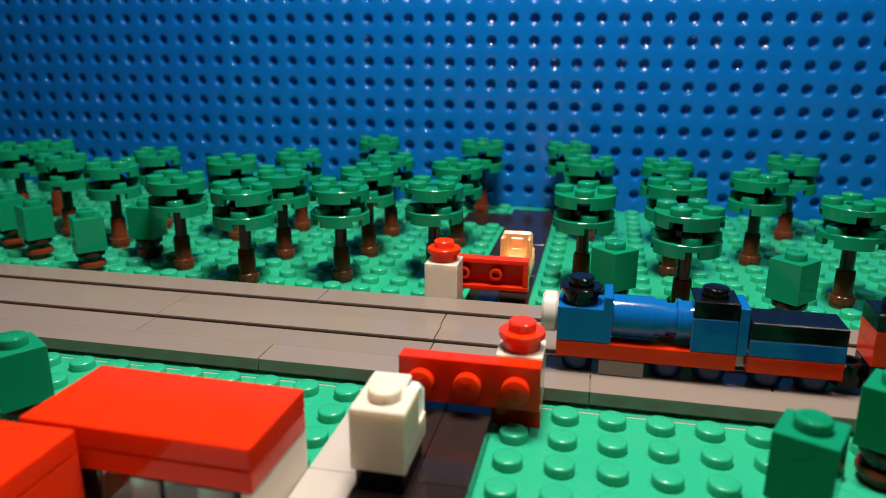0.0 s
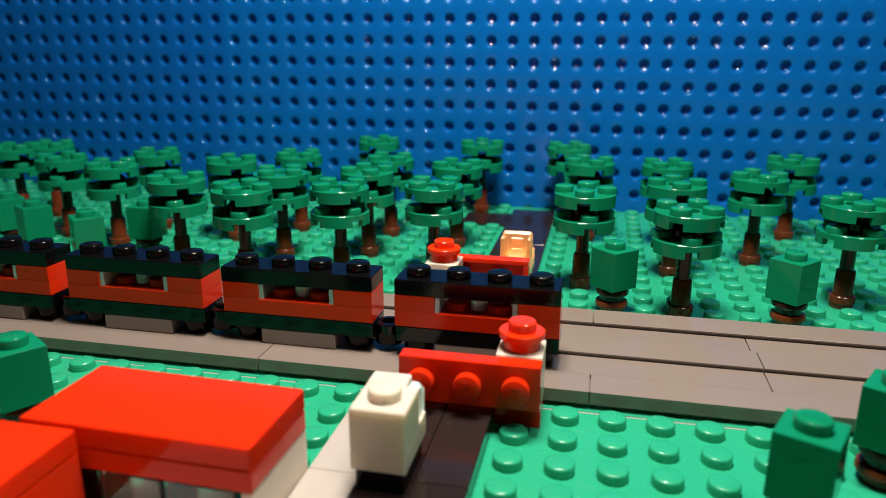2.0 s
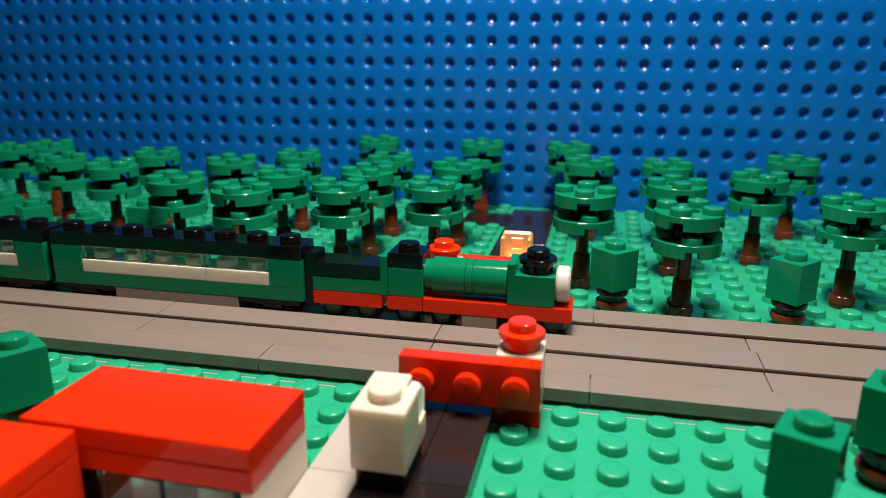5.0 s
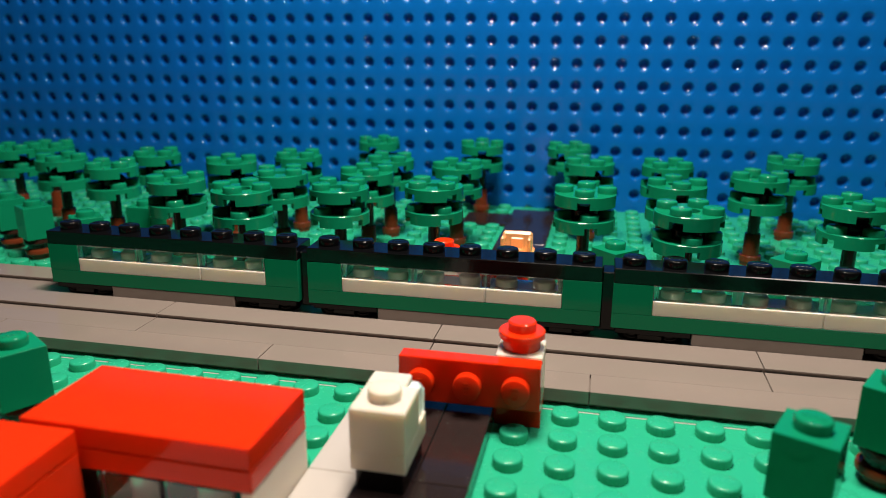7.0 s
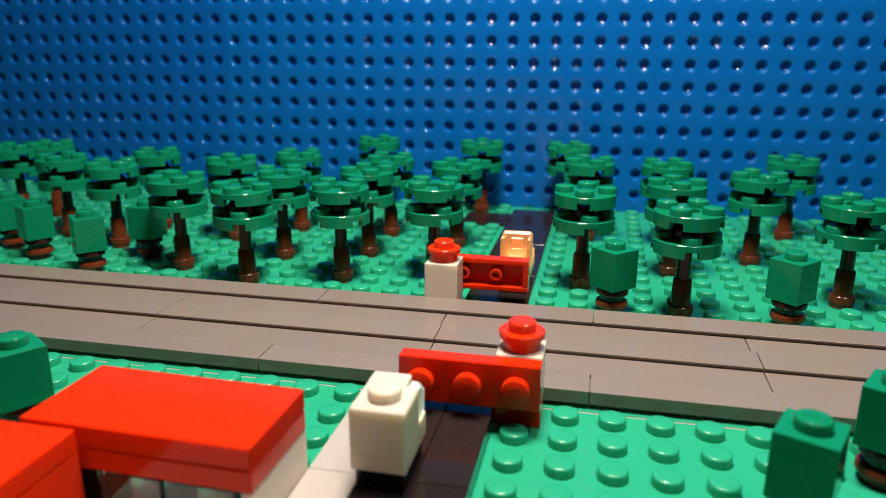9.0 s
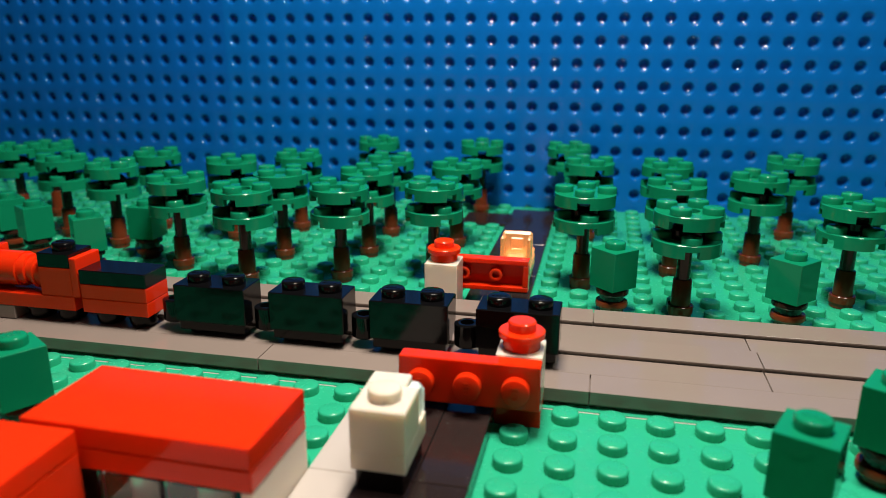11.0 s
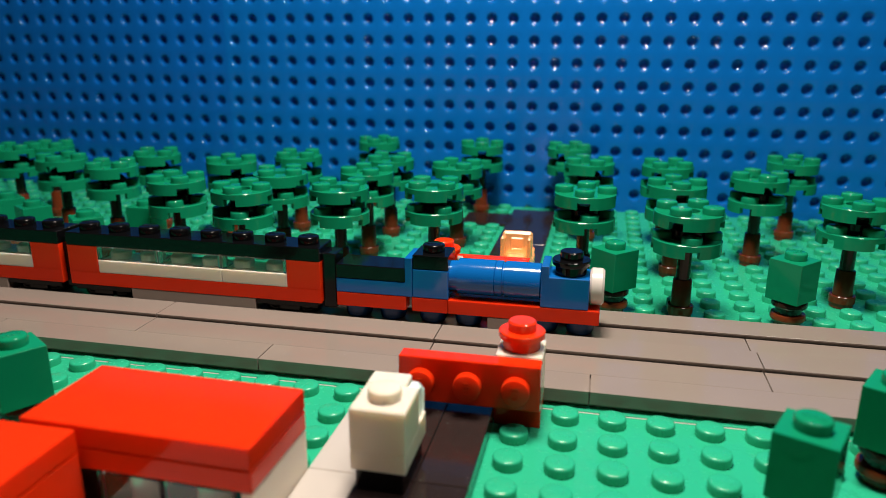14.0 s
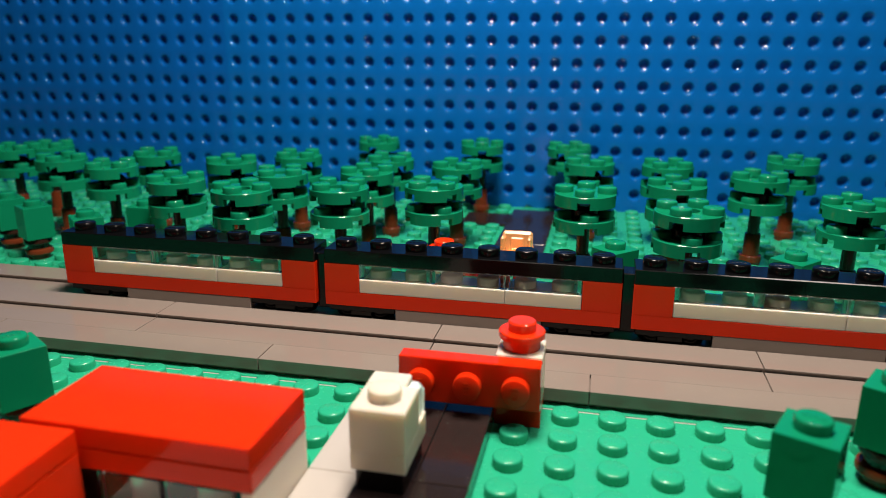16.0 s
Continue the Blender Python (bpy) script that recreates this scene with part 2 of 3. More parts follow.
def make_tree():
    t = thing("toy_tree", "dark green toy tree of stacked leaf plates, brown trunk", "toy tree", "trees on the baseplate")
    part("trunk_base", Shape().turned((0, 0, 0), [(0, 0), (2.6, 0), (2.75, .15), (2.8, 1.2), (3.05, 1.35), (3.05, 3.0), (2.85, 3.2), (0, 3.2)], seg=24), BROWN, t, "reddish brown round trunk base")
    part("trunk_middle", Shape().turned((0, 0, 0), [(0, 3.2), (2.35, 3.2), (2.2, 9.3), (2.0, 9.6), (0, 9.6)], seg=24), BROWN, t)
    # darker than the trunk below: the leaf plates' shade put into its colour
    part("trunk_top", Shape().turned((0, 0, 0), [(0, 9.6), (1.65, 9.6), (1.6, 17.9), (0, 17.9)]), DARK, t)
    part("lower_leaf_plate", leaf_disc(16.4), LEAF, t)
    # black here carries the shade of the gap between the plates
    part("spacer", Shape().turned((0, 0, 0), [(0, 19.6), (4.0, 19.6), (4.0, 21.8), (3.0, 22.8), (0, 22.8)]), BLACK, t, "spacer between the leaf plates, coloured black for the shaded gap")
    part("upper_leaf_plate", leaf_disc(22.8), LEAF, t)
    return t


def make_bush():
    t = thing("toy_bush", "square dark green toy bush on a brown ringed stem", "toy bush", "bushes on the baseplate")
    ring = [(0, 0), (2.4, 0), (2.9, .1), (2.9, 1.4), (3.7, 1.5), (3.9, 1.8), (3.9, 2.6), (3.7, 3.0), (3.0, 3.2), (0, 3.2)]
    part("stem_ring", Shape().turned((0, 0, 0), ring), BROWN, t)
    part("stem_ring", Shape().turned((0, 0, 3.2), ring), DARK, t)
    part("leaf_block", Shape().box(-3.95, 3.95, -3.95, 3.95, 6.4, 16.0, 0.12).stud(0, 0, 16), LEAF, t)
    return t


# ---------------------------------------------------------------- level crossing
def track():
    """Rows of grey tiles, one stud deep and eight long; each pair of rows lies a little higher."""
    t = thing("track", "grey tiled toy railway with two raised guide steps", "railway", kind="structure")
    rows = ((0, -0.5, 3.45), (1, 3.5, 3.45), (2, 3.5, 4.3), (3, 3.41, 3.6), (4, -0.5, 4.5))
    rng = random.Random(4)
    for y, joint, top in rows:
        me = {}
        x = joint - 8 * 15
        while x < TRACK_X1:
            a, b = max(x, TRACK_X0), min(x + 8, TRACK_X1)
            if b - a > 0.5:
                key = round(b - a, 2)
                if key not in me:
                    gap = 0.015
                    low = top if y not in (2, 4) else top - 0.4
                    me[key] = Shape().box(gap, key * P - 0.19, 0.8 if y == 0 else 0.01 if low == top else 0.32, P - 0.01, 0.95, low, 0.07).box(0, key * P, 2.0, P - 0.5, 0, top - 0.5, 0.1)
                    if low < top:
                        me[key].box(gap, key * P - 0.19, 0.01, P - 0.01, low, top, 0.07)
                    me[key] = me[key].mesh("tile", GREY)
                ob = part("tile", me[key], GREY, t)
                ob.matrix_basis = pose(a * P * MM, (y * P + rng.uniform(-.03, .03)) * MM, 0, 0, 0, 0)
            x += 8


def road():
    t = thing("road", "glossy black tiled toy road", "road", kind="structure")
    one = Shape().box(0.04, P - 0.04, 0.05, 4 * P - 0.05, 0, PL, 0.14).mesh("tile", ROAD)
    for y in range(-16, 0, 4):
        for x in (-4.5, -3.5):
            at(part("tile", one, ROAD, t), x, y)
    low = Shape().box(0.04, P - 0.04, 0.05, 4 * P - 0.05, 0, 1.0, 0.14).mesh("tile", ROAD)
    for x in (-4.5, -3.5):
        for y in (5, 9, 13):
            at(part("tile", low, ROAD, t), x, y)
    lowsq = Shape().box(0.04, 2 * P - 0.04, 0.05, 2 * P - 0.05, 0, 1.0, 0.14).mesh("tile", ROAD)
    at(part("tile", lowsq, ROAD, t), -4.5, 17)
    at(part("tile", lowsq, ROAD, t), -6.5, 16)
    p = thing("pavement", "pale smooth toy pavement strip beside the road", "pavement", kind="structure")
    wm = Shape().box(0.04, P - 0.04, 0.05, 4 * P - 0.05, 0, PL, 0.14).mesh("tile", PAVING)
    for y in range(-16, 0, 4):
        at(part("tile", wm, PAVING, p), -5.5, y)
    # pale tiles before the house, out of view, added for its front to reflect
    for y in (-10.1, -14.1):
        for x in (-8.5, -7.5, -6.5):
            at(part("tile", wm, PAVING, p), x, y)


def lamp_cap(z, x=0.0):
    """A flanged round plate with its stud."""
    return Shape().turned((x, 0, z), [(0, 0), (3.15, 0), (3.25, .15), (3.25, 2.0), (3.9, 2.02), (3.98, 2.15), (3.98, 3.05), (3.83, 3.2), (2.4, 3.2),
                                      (2.4, 4.65), (2.15, 4.9), (0, 4.9)], seg=28)


def barrier_near():
    t = thing("crossing_barrier", "red crossing barrier arm with studs on a white post", "crossing barrier", "crossing barriers")
    part("foot", Shape().box(-3.95, 3.95, -3.95, 3.95, 0, PL), RED, t)
    post = part("post", Shape().box(-3.95, 3.95, -3.95, 3.95, PL, 13.1), WHITE, t, "white post")
    part("signal_lamp", lamp_cap(13.1), CAP_RED, post, "red round signal lamp")
    arm = part("arm", Shape().box(-19.95, 3.95, -7.2, -4.0, 4.7, 12.8, 0.2), RED, t)
    for x in (-16, -8, 0):
        s = Shape().turned((x, -7.2, 8.5), [(2.4, 0), (2.4, -1.35), (2.3, -1.58), (2.08, -1.7), (0, -1.7)], "y", 32)
        for k in (-1.2, -.4, .4, 1.2):
            s.box(x - .5, x + .5, -9.04, -8.86, 8.5 + k * .8 - .2, 8.5 + k * .8 + .2, .04)
        part("stud", s, RED, arm)
    return at(t, -2, -0.5)


def barrier_far():
    t = thing("crossing_barrier", "red crossing barrier arm with hollow underside on a white post", "crossing barrier", "crossing barriers")
    post = part("post", Shape().box(-3.95, 3.95, -3.95, 3.95, 0, 12.8), WHITE, t, "white post")
    part("signal_lamp", lamp_cap(12.8), CAP_RED, post, "red round signal lamp")
    arm = part("arm", Shape().box(-3.95, 19.95, 6.2, 7.2, 4.4, 12.4, 0.1), RED, t)
    for x0, x1, z0, z1 in ((-3.95, 19.95, 11.2, 12.4), (-3.95, 19.95, 4.4, 5.6), (-3.95, -2.6, 5.65, 11.15), (18.6, 19.95, 5.65, 11.15)):
        part("rim", Shape().box(x0, x1, 4.0, 6.15, z0, z1, .15), RED, arm)
    for x in (4, 12):
        part("tube", Shape().turned((x, 6.2, 8.4), [(1.6, 0), (1.6, -2.0), (1.45, -2.15), (0.9, -2.15), (0.9, -.4), (0, -.4)], "y", 20), RED, arm)
    return at(t, -5, 5.5)


def white_car():
    t = thing("toy_car", "small white toy car with a frosted side window", "toy car", "cars on the road")
    part("chassis", Shape().box(-3.4, 3.4, -3.6, 7.6, PL, 6.4), BLACK, t)
    part("body", Shape().seamed(-3.95, 3.95, -3.95, 3.95, (6.4, 9.6, 16.0), .25).stud(0, 0, 16.0, mark=None), WHITE, t)
    part("bonnet", Shape().box(-3.95, 1.9, 4.0, 7.9, 6.4, 16.0, .2).box(1.95, 3.95, 4.0, 7.9, 6.4, 10.3, .2), WHITE, t)
    part("window", Shape().box(1.95, 3.9, 4.05, 6.3, 10.3, 15.9, .5).box(1.95, 3.85, 6.35, 7.85, 10.3, 14.6, .5).cyl((2.9, 5.2, 12.4), 0.7, 2.9, "z"), HAZY, t, "hazy clear side window")
    return at(t, -4, -4.0)


def orange_car():
    t = thing("toy_car", "small clear orange toy car waiting at the crossing", "toy car", "cars on the road")
    part("chassis", Shape().box(-3.6, 3.6, -3.9, 11.9, 1.0, 4.2), BLACK, t)
    part("body", Shape().box(-3.95, 3.95, -3.95, 11.9, 4.2, 7.4, .25), ORANGE, t)
    part("cabin", Shape().box(-3.95, 3.95, 2.4, 4.2, 7.4, 15.6, 1.1).box(-3.95, -2.9, -1.4, 2.4, 7.4, 14.9, .8).box(2.9, 3.95, -1.4, 2.4, 7.4, 14.9, .8).box(-1.7, 1.7, 1.6, 2.4, 11.0, 14.2, .5), ORANGE, t, "clear orange seat shell")
    part("rear", Shape().box(-3.9, 3.9, 4.3, 11.9, 7.4, 9.6, .8), ORANGE, t)
    part("stud", Shape().stud(0, 0.4, 7.4, h=2.6, mark=None), ORANGE, t)
    return at(t, -3.08, 7.6)


def house():
    t = thing("toy_house", "red roofed toy house with white walls and clear windows", "toy house")
    x0, x1, y0, y1 = -77.3, -44.1, -48.1, -31.7
    part("roof_plate", Shape().box(x0, x1, y0, y1, 12.8, 16.0, .2), RED, t)
    part("roof_plate", Shape().box(x0, x1, y0, y1, 9.6, 12.75, .2), RED, t)
    part("wall", Shape().box(x1 - 1.7, x1 - .05, y0 + .1, y1, 0, 9.55, .15), WHITE, t, "white side wall")
    part("wall", Shape().box(x0, x0 + 10, y1 - 3, y1, 0, 9.55, .15), WHITE, t, "white back wall")
    # dark brown panel, set back from the front
    part("door", Shape().box(x0 + .5, x0 + 10.2, y0 + 1.2, y0 + 3, 1.6, 9.5, .2), DARK, t, "dark panel set back under the roof")
    part("sill", Shape().box(x0 + .5, x0 + 10.2, y0 + .3, y0 + 3, 0, 1.55, .2), PAVING, t, "pale sill below the dark panel")
    for a, b in ((10.4, 20.1), (20.3, 30.2)):
        pane = part("window", Shape().box(x0 + a, x0 + b, y0 + .3, y0 + 1.5, 0, 9.5, .3), CLEAR, t, "clear window")
        part("tube", Shape().cyl((x0 + (a + b) / 2, y0 + 5.0, 0), 2.4, 8.2, seg=24), HAZY, pane, "hazy clear round column behind the window")
    t.matrix_basis = pose(-0.0606, -0.0400, 0) @ pose(0, 0, 0, 0, 0, -1.2) @ pose(0.0606, 0.0400, 0)
    w = thing("toy_annexe", "red toy house wing beside the road", "toy house")
    part("roof_plate", Shape().box(-14.5 * P, -8.5 * P, -12 * P, -6.1 * P, 12.8, 16.0, .2), RED, w)
    part("wall", Shape().box(-14.5 * P, -8.5 * P, -12 * P, -6.1 * P, 0, 12.75, .2), RED, w)


# ---------------------------------------------------------------- trains: built nose towards +x, origin at the rear end, on the tile top
def wheels(t, xs, colour):
    me = Shape().turned((0, 0, 0.01), [(0, 0), (2.1, 0), (2.7, .35), (2.95, .9), (3.0, 1.5), (3.0, 2.6), (3.5, 2.7), (3.5, 3.18), (0, 3.18)], seg=24).mesh("wheel", colour)
    for x in xs:
        at(part("wheel", me, colour, t), x, 0)


def locomotive(name, label, colour, n, setback=2.4):
    """n studs of running board; boiler lying along it, cab behind."""
    t = thing(name, label, "toy locomotive")
    L = n * P
    if n == 5:
        part("rear_board", Shape().box(0.05, 7.95, -3.95, 3.95, PL, 6.4), RED, t, "red board under the cab")
        part("running_board", Shape().box(8.05, L - .05, -3.95, 3.95, PL, 6.4), RED, t, "red running board")
        part("ballast_box", Shape().box(16.6, 24.2, -3.9, 3.9, 0.03, PL), GREY, t, "grey box between the wheels")
        wheels(t, (0.5, 1.5, 3.55, 4.5), {BLUE: SHADED_WHEEL_BLUE, TRAIN_GREEN: SHADED_WHEEL_GREEN}.get(colour, BLACK))
        fx = L - setback
    else:
        part("running_board", Shape().box(0.05, L - .05, -3.95, 3.95, PL, 6.4), RED, t, "red running board")
        part("ballast_box", Shape().box(15.8, 24.0, -3.9, 3.9, 0.03, PL), GREY, t, "grey box between the wheels")
        wheels(t, (0.5, 1.45, 2.5, 3.5), {BLUE: SHADED_WHEEL_BLUE, TRAIN_GREEN: SHADED_WHEEL_GREEN}.get(colour, BLACK))
        fx = L - 0.05
    smokebox = part("smokebox", Shape().box(fx - 8.6, fx, -3.95, 3.95, 6.4, 13.1), colour, t)
    part("boiler_band", Shape().box(fx - 9.9, fx - 8.3, -3.95, 3.95, 6.45, 15.4, .12), colour, smokebox)
    part("face", Shape().cyl((fx, 0, 10.6), 3.9, 3.0, "x", 0.45, 32), FACE, smokebox, "round white front disc")
    part("chimney", lamp_cap(13.1, fx - 4), BLACK, smokebox, "black chimney")
    b0, b1 = 8.0, fx - 9.9
    if n == 5:
        m = (b0 + b1) * .5
        prof = [(0, b0), (3.3, b0), (3.3, b0 + 1.7), (3.9, b0 + 1.8), (3.9, m - .12), (3.7, m), (3.9, m + .12), (3.9, m + 1.5), (3.6, m + 1.6), (3.6, m + 2.0), (3.9, m + 2.1),
                (3.9, b1 - .3), (3.6, b1 - .1), (0, b1)]
    else:
        prof = [(0, b0), (3.6, b0), (3.6, b0 + 1.8), (3.9, b0 + 1.9), (3.9, b0 + 2.6), (3.0, b0 + 2.7), (3.0, b0 + 4.4), (3.5, b0 + 4.5), (3.5, b0 + 6.4), (3.9, b0 + 6.5), (3.9, b1 - .1), (0, b1)]
    part("boiler", Shape().turned((0, 0, 10.8), prof, "x", 32), colour, t)
    cab = part("cab", Shape().box(.2, 8.1, -3.95, 3.95, 6.4, 12.8), colour, t)
    part("cab_back", Shape().box(-1.5, 0.15, -3.95, 3.95, 6.4, 15.2, .12), colour, cab)
    part("cab_roof", Shape().box(.25, 8.05, -3.9, 3.9, 12.8, 16.0).stud(4.1, 0, 16.0), BLACK, cab, "black cab roof")
    return t


def tender(label, colour):
    t = thing("tender", label, "toy tender")
    part("running_board", Shape().box(.05, 15.95, -3.95, 3.95, PL, 6.4), RED, t, "red running board")
    wheels(t, (0.5, 1.5), {BLUE: SHADED_WHEEL_BLUE, TRAIN_GREEN: SHADED_WHEEL_GREEN}.get(colour, BLACK))
    tank = part("tank", Shape().box(.05, 15.95, -3.95, 3.95, 6.4, 9.6), colour, t)
    part("coal_bunker", Shape().box(.05, 15.95, -3.95, 3.95, 9.6, 12.8), BLACK, tank, "black bunker top")
    part("drawbar", Shape().box(15.9, 18, -1, 1, 3.2, 5.2), WHITE, t)
    return t


def wagon(label):
    """Short wagon, four studs, with a clear window between red end blocks."""
    t = thing("short_wagon", label, "toy wagon", "short red wagons")
    L = 4 * P
    part("chassis", Shape().box(.05, L - .05, -3.95, 3.95, PL, 6.4), BLACK, t)
    part("ballast_box", Shape().box(8, 24, -3.95, 3.95, 0.03, PL), GREY, t, "grey box between the wheels")
    wheels(t, (0.5, 3.5), BLACK)
    lower = part("lower_body", Shape().box(.05, L - .05, -3.95, 3.95, 6.4, 9.6, .08), RED, t)
    part("end_block", Shape().box(.05, 7.95, -3.95, 3.95, 9.6, 12.8, .08), RED, t)
    part("end_block", Shape().box(24.05, L - .05, -3.95, 3.95, 9.6, 12.8, .08), RED, t)
    part("window", Shape().box(8.05, 23.95, -3.9, -3.1, 9.6, 12.8, .12).box(8.05, 9.0, -3.1, 3.9, 9.6, 12.8, .12).box(23.0, 23.95, -3.1, 3.9, 9.6, 12.8, .12).cyl((16, 0, 9.8), 1.6, 2.8), HAZY, t, "hazy clear window")
    for x in (12, 20):
        part("seat", Shape().stud(x, 0, 9.6), RED, lower)
    s = Shape().box(.05, L - .05, -3.95, 3.95, 12.8, 16.0)
    for k in range(4):
        s.stud(4 + 8 * k, 0, 16.0)
    part("roof", s, BLACK, t, "black studded roof")
    part("coupling", Shape().turned((34.2, 0, 1.2), [(0, 0), (2.4, 0), (2.8, .3), (2.8, 4.2), (2.5, 4.5), (1.6, 4.5), (1.6, 2.8), (0, 2.8)]).box(31.8, 32.6, -1.5, 1.5, 2.6, 4.6), BLACK, t)
    return t


def carriage(label, colour, group):
    """Long carriage, eight studs, with a row of clear windows over a white band."""
    t = thing("carriage", label, "toy carriage", group)
    L = 8 * P
    part("bogie", Shape().box(1, 16, -3.7, 3.7, 1.9, PL).box(5.5, 10.5, -3.3, -2.4, .4, 2.0), BLACK, t)
    part("bogie", Shape().box(L - 16, L - 1, -3.7, 3.7, 1.9, PL).box(L - 10.5, L - 5.5, -3.3, -2.4, .4, 2.0), BLACK, t)
    me = Shape().turned((0, 0, 0.01), [(0, 0), (2.1, 0), (2.7, .35), (2.95, .9), (3.0, 1.88), (0, 1.88)], seg=24).mesh("wheel", BLACK)
    for x in (0.55, 1.5, 6.5, 7.45):
        at(part("wheel", me, BLACK, t), x, 0)
    part("ballast_box", Shape().box(16.1, L - 16.1, -3.9, 3.9, .03, PL), GREY, t, "grey box between the bogies")
    lower = part("lower_body", Shape().box(.05, L - .05, -3.95, 3.95, PL, 6.4, .07), colour, t)
    part("end_block", Shape().box(.05, 7.95, -3.95, 3.95, 6.4, 12.8, .07), colour, t)
    part("end_block", Shape().box(L - 7.95, L - .05, -3.95, 3.95, 6.4, 12.8, .07), colour, t)
    part("white_band", Shape().box(8.02, 39.97, -3.95, 3.95, 6.4, 9.6), WHITE, t)
    part("white_band", Shape().box(40.03, 55.98, -3.95, 3.95, 6.4, 9.6), WHITE, t)
    for k in range(6):
        part("seat", Shape().stud(12 + 8 * k, 0, 9.6), WHITE, lower, "white round seat behind the window")
    for a in (8.02, 24.02, 40.02):
        w = Shape().box(a, a + 15.9, -3.9, -2.9, 9.6, 12.8, .12).box(a, a + 15.9, 2.9, 3.9, 9.6, 12.8, .12)
        w.box(a, a + 1.0, -2.9, 2.9, 9.6, 12.8, .12).box(a + 14.9, a + 15.9, -2.9, 2.9, 9.6, 12.8, .12)
        part("window", w, CLEAR, t)
    s = Shape().box(.05, L - .05, -3.95, 3.95, 12.8, 16.0)
    for k in range(8):
        s.stud(4 + 8 * k, 0, 16.0)
    part("roof", s, BLACK, t, "black studded roof")
    part("coupling", Shape().box(L, L + 3.2, -2.6, 2.6, 2.0, 14.6, .2), BLACK, t)
    return t


def coal_wagon(label):
    t = thing("coal_wagon", label, "toy wagon", "black coal wagons")
    part("chassis", Shape().box(.6, 15.4, -3.5, 3.5, 1.2, 4.0), BLACK, t)
    wheels(t, (0.5, 1.5), BLACK)
    part("body", Shape().box(.05, 15.95, -3.95, 3.95, 3.19, 11.2).stud(4, 0, 11.2).stud(12, 0, 11.2), BLACK, t)
    part("coupling", Shape().turned((18.2, 0, 2.0), [(0, 0), (2.3, 0), (2.6, .3), (2.6, 4.6), (2.2, 4.8), (1.4, 4.8), (1.4, 3.4), (0, 3.4)]), BLACK, t)
    return t


NEAR_Y, NEAR_Z, FAR_Y, FAR_Z = 1.5, 3.45, 3.5, 3.6


def train(kind):
    """Pieces of a train as (object, offset of its own origin behind the train's nose in studs)."""
    if kind == "A":
        out = [(locomotive("locomotive", "blue toy tank locomotive with red running board and black chimney", BLUE, 4), 4.0),
               (tender("blue and black toy tender with red running board", BLUE), 6.22)]
        w = wagon("short red toy wagon with black studded roof")
        out += [(w, 10.7)] + [(copy_thing(w, Matrix()), 10.7 + 4.56 * k) for k in (1, 2, 3)]
    elif kind in "BD":
        c, word = (TRAIN_GREEN, "green") if kind == "B" else (BLUE, "blue")
        out = [(locomotive("locomotive", word + " toy express locomotive with red running board and white disc", c, 5, 3.8 if kind == "B" else 2.4), 5.0),
               (tender(word + " and black toy tender with red running board", c), 7.15)]
        c, word = (TRAIN_GREEN, "green") if kind == "B" else (RED, "red")
        w = carriage("long " + word + " toy carriage with white window band", c, word + " carriages")
        first = 15.45 if kind == "B" else 15.6
        out += [(w, first)] + [(copy_thing(w, Matrix()), first + 8.27 * k) for k in (1, 2, 3)]
    else:
        out = [(locomotive("locomotive", "red toy locomotive with black chimney and white disc", RED, 4), 4.0),
               (tender("red and black toy tender", RED), 6.22)]
        w = coal_wagon("small black toy coal wagon with two studs")
        out += [(w, 9.0)] + [(copy_thing(w, Matrix()), 9.0 + 2.66 * k) for k in (1, 2, 3)]
    return out


def run(pieces, rows, way):
    """rows: seconds and the nose's place along the track, in studs. way 1 runs to +x, -1 to -x."""
    y, z = (FAR_Y, FAR_Z) if way > 0 else (NEAR_Y, NEAR_Z)
    for ob, back in pieces:
        walk(ob, [(t, pose((x - way * back) * P * MM, y * P * MM, z * MM, 0, 0, 0 if way > 0 else 180)) for t, x in rows])


# ---------------------------------------------------------------- build
ground_plates()
back_wall()
track()
road()

# each tree: place in studs, and the turn in degrees of its upper and lower leaf plates
TREES = [(-12, 6.5, 3, 18), (-15, 7.5, 44, 23), (-9, 7.5, 53, 56), (-6, 8.5, 50, 38), (2, 6.5, 64, 5), (-1, 8.5, 89, 15), (7, 8.5, 87, 34), (5, 12.5, 12, 59),
         (7, 16.5, 71, 13), (2, 10.5, 7, 73), (2, 14.5, 61, 1), (-1, 14.5, 26, 12), (-2, 18.5, 69, 69), (-6, 18.5, 9, 21), (-6, 12.5, 32, 41), (-11, 18.5, 87,
         12), (-9, 13.5, 46, 28), (-9, 10.5, 29, 27), (-13, 13.5, 54, 41), (-12, 9.5, 69, 37), (-15, 11.5, 37, 23), (-19, 12.5, 64, 40), (-19, 9.5, 64, 51),
         (-22, 10.5, 16, 20), (-25, 13.5, 59, 47), (-26, 12.5, 61, 55)]
tree = make_tree()
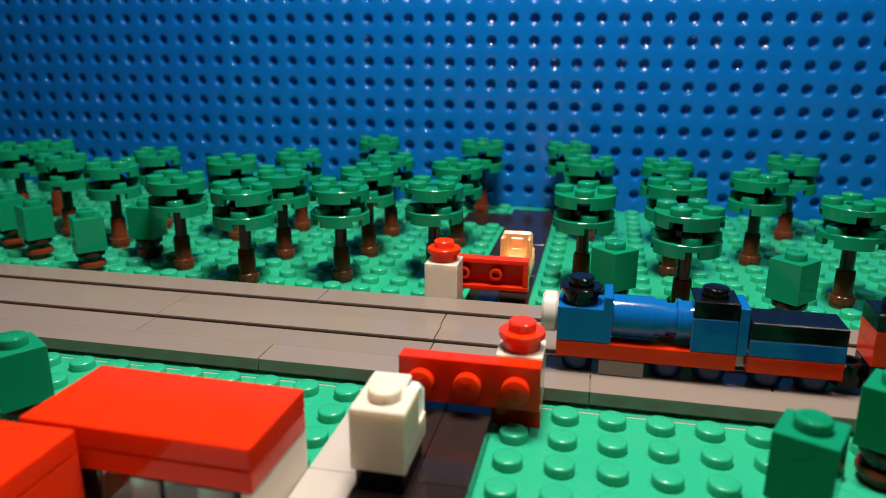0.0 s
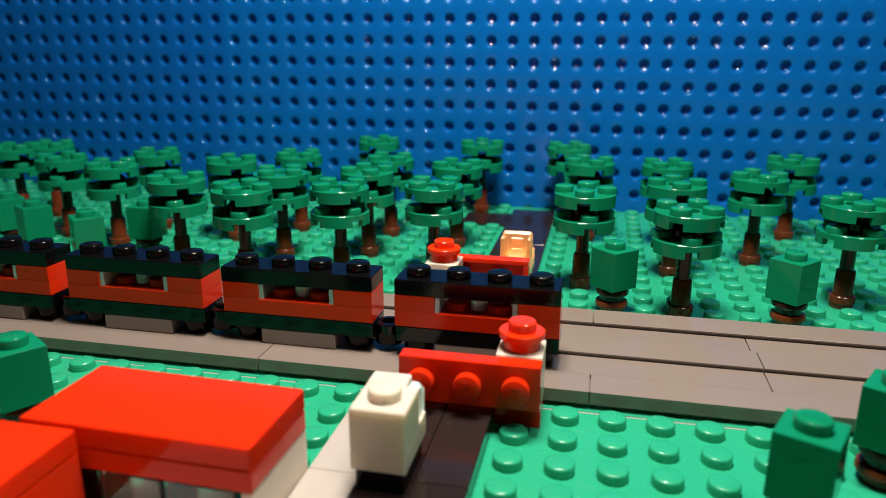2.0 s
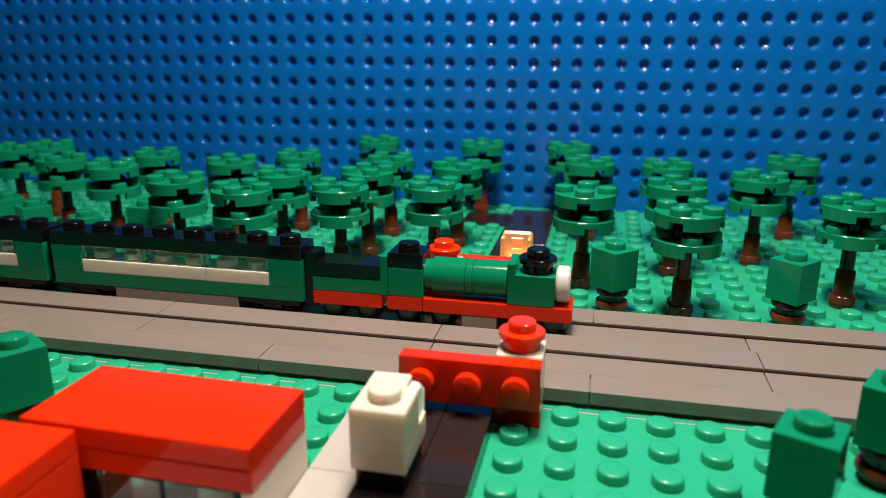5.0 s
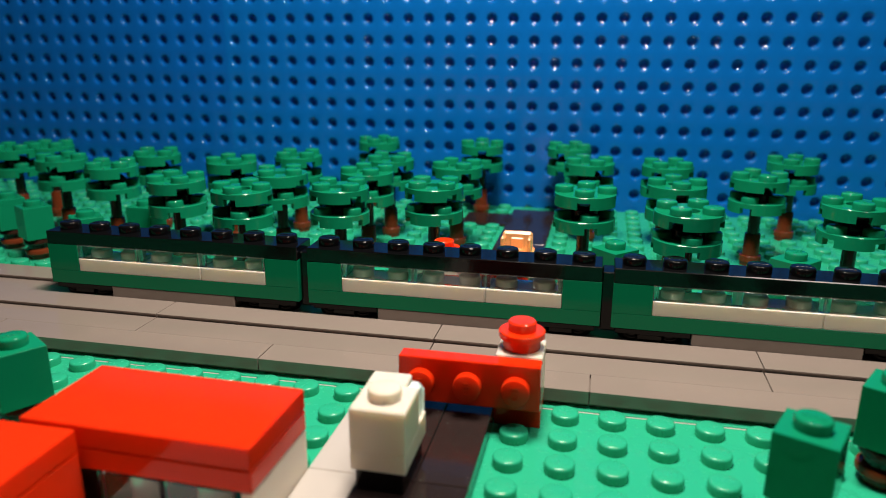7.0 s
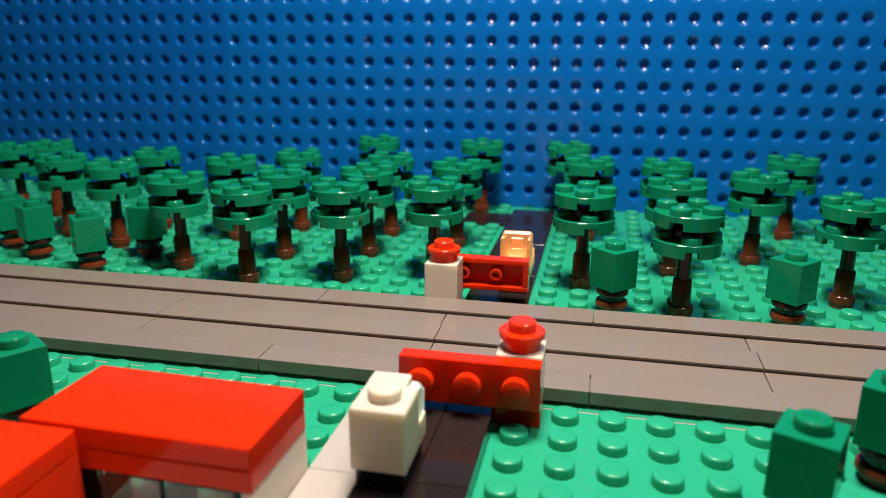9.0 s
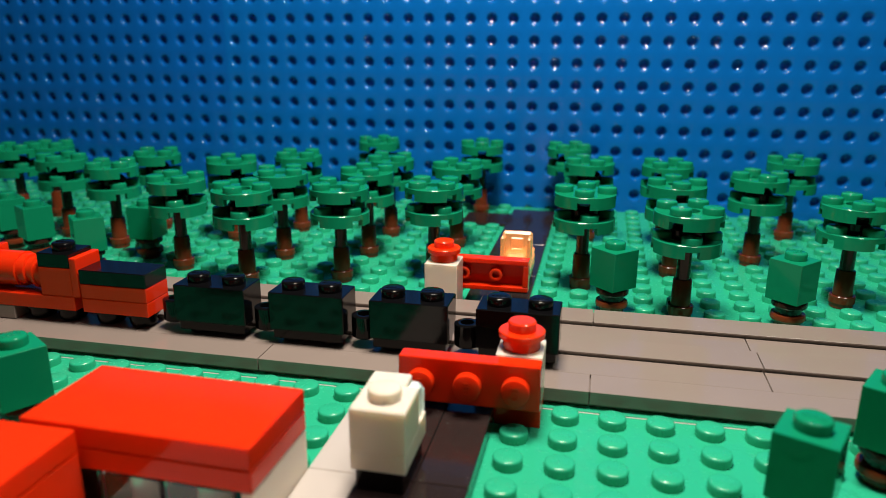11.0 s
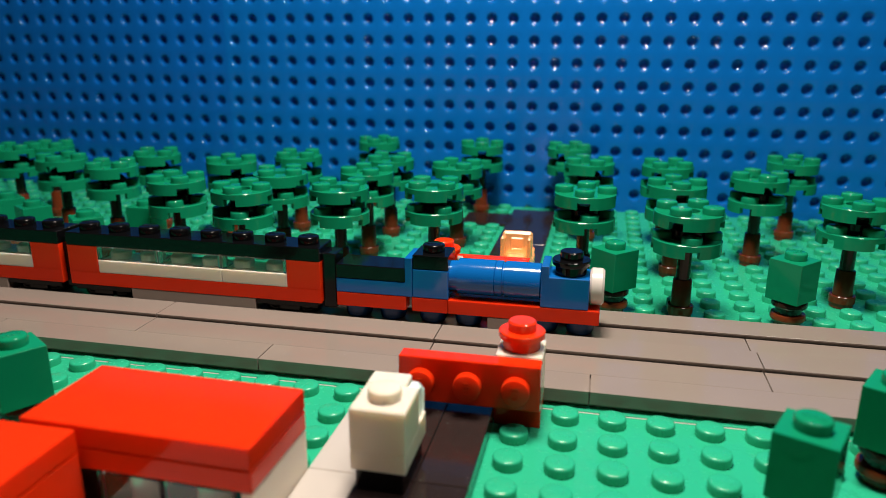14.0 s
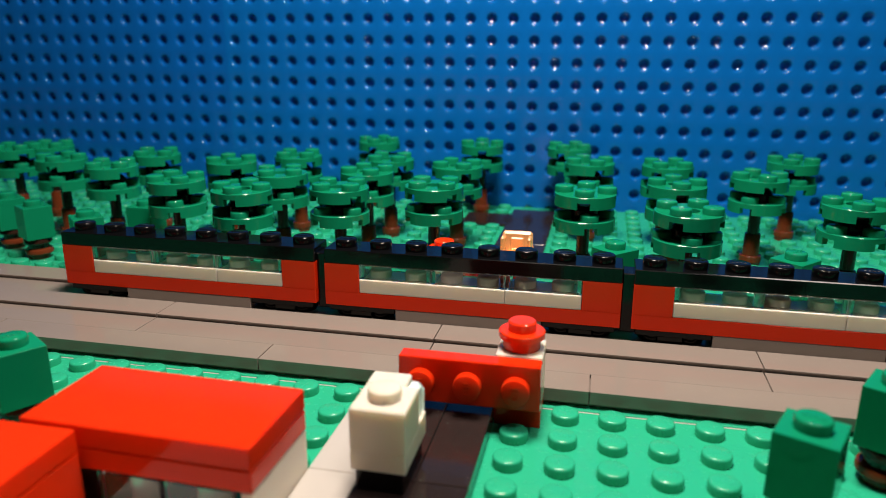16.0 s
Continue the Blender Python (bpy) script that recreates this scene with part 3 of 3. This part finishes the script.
for k, (x, y, upper, lower) in enumerate(TREES):
    one = at(tree, x, y) if k == 0 else copy_thing(tree, pose(x * P * MM, y * P * MM, 0))
    for o in one.children:
        if o.name.startswith("upper_leaf_plate"):
            o.matrix_basis = pose(0, 0, 0, 0, 0, upper)
        if o.name.startswith("lower_leaf_plate"):
            o.matrix_basis = pose(0, 0, 0, 0, 0, lower)

bush = at(make_bush(), 3, -3.5, 0, -25)
for x, y, turn in ((4.95, -1.5, -30), (-12, -3.5, 57), (0, 6.5, 45), (5, 6.5, 47), (-18, 6.5, 47), (-21, 7.5, 58), (-23, 8.5, 55), (-17, 8.5, 0)):
    copy_thing(bush, pose(x * P * MM, y * P * MM, 0, 0, 0, turn))

barrier_near()
barrier_far()
white_car()
orange_car()
house()


def steady(t0, x0, speed, start, end, nudge):
    """Rows every half second along a run that lasts from start to end, at rest before and after; nudge: how far the train is ahead of an even run at a time."""
    ts = [start] + [0.5 * k for k in range(33) if start < 0.5 * k < end] + [end]
    rows = [(t, x0 + speed * (t - t0) + nudge.get(t, 0.0)) for t in ts]
    if start > 0:
        rows = [(0.0, rows[0][1])] + rows
    if end < 16:
        rows += [(16.0, rows[-1][1])]
    return rows


def motions():
    pieces = train("A")
    late = {2.0: -0.5, 2.5: -0.55, 3.0: -1.1, 3.5: -1.2, 4.0: -1.3, 4.5: -1.4, 5.0: -1.5, 5.5: -1.6, 6.0: -1.7}
    run(pieces[:2], steady(0.0, -1.35, -11.9, 0.0, 6.0, {0.5: -0.2, 1.0: -0.45, 1.5: -0.38, **late}), -1)
    run(pieces[2:], steady(0.0, -1.35, -11.9, 0.0, 6.0, {1.0: -0.2, 1.5: -0.12, **late}), -1)
    run(train("B"), steady(4.2, -10.9, 12.3, 3.0, 11.0, {4.0: -0.2, 6.5: -0.1, 7.0: 0.1, 7.5: -0.15, 8.0: 0.05, 8.5: -0.05}), 1)
    run(train("C"), steady(9.2, 4.07, -12.4, 7.2, 13.4, {11.5: 0.1, 12.0: -0.4, 12.5: -0.4, 13.0: -0.4, 13.4: -0.4}), -1)
    run(train("D"), steady(14.5, 5.59, 12.47, 8.6, 16.0, {12.5: -0.2, 13.5: 0.1, 14.0: 0.28, 15.0: 0.16, 15.5: 0.02}), 1)


motions()
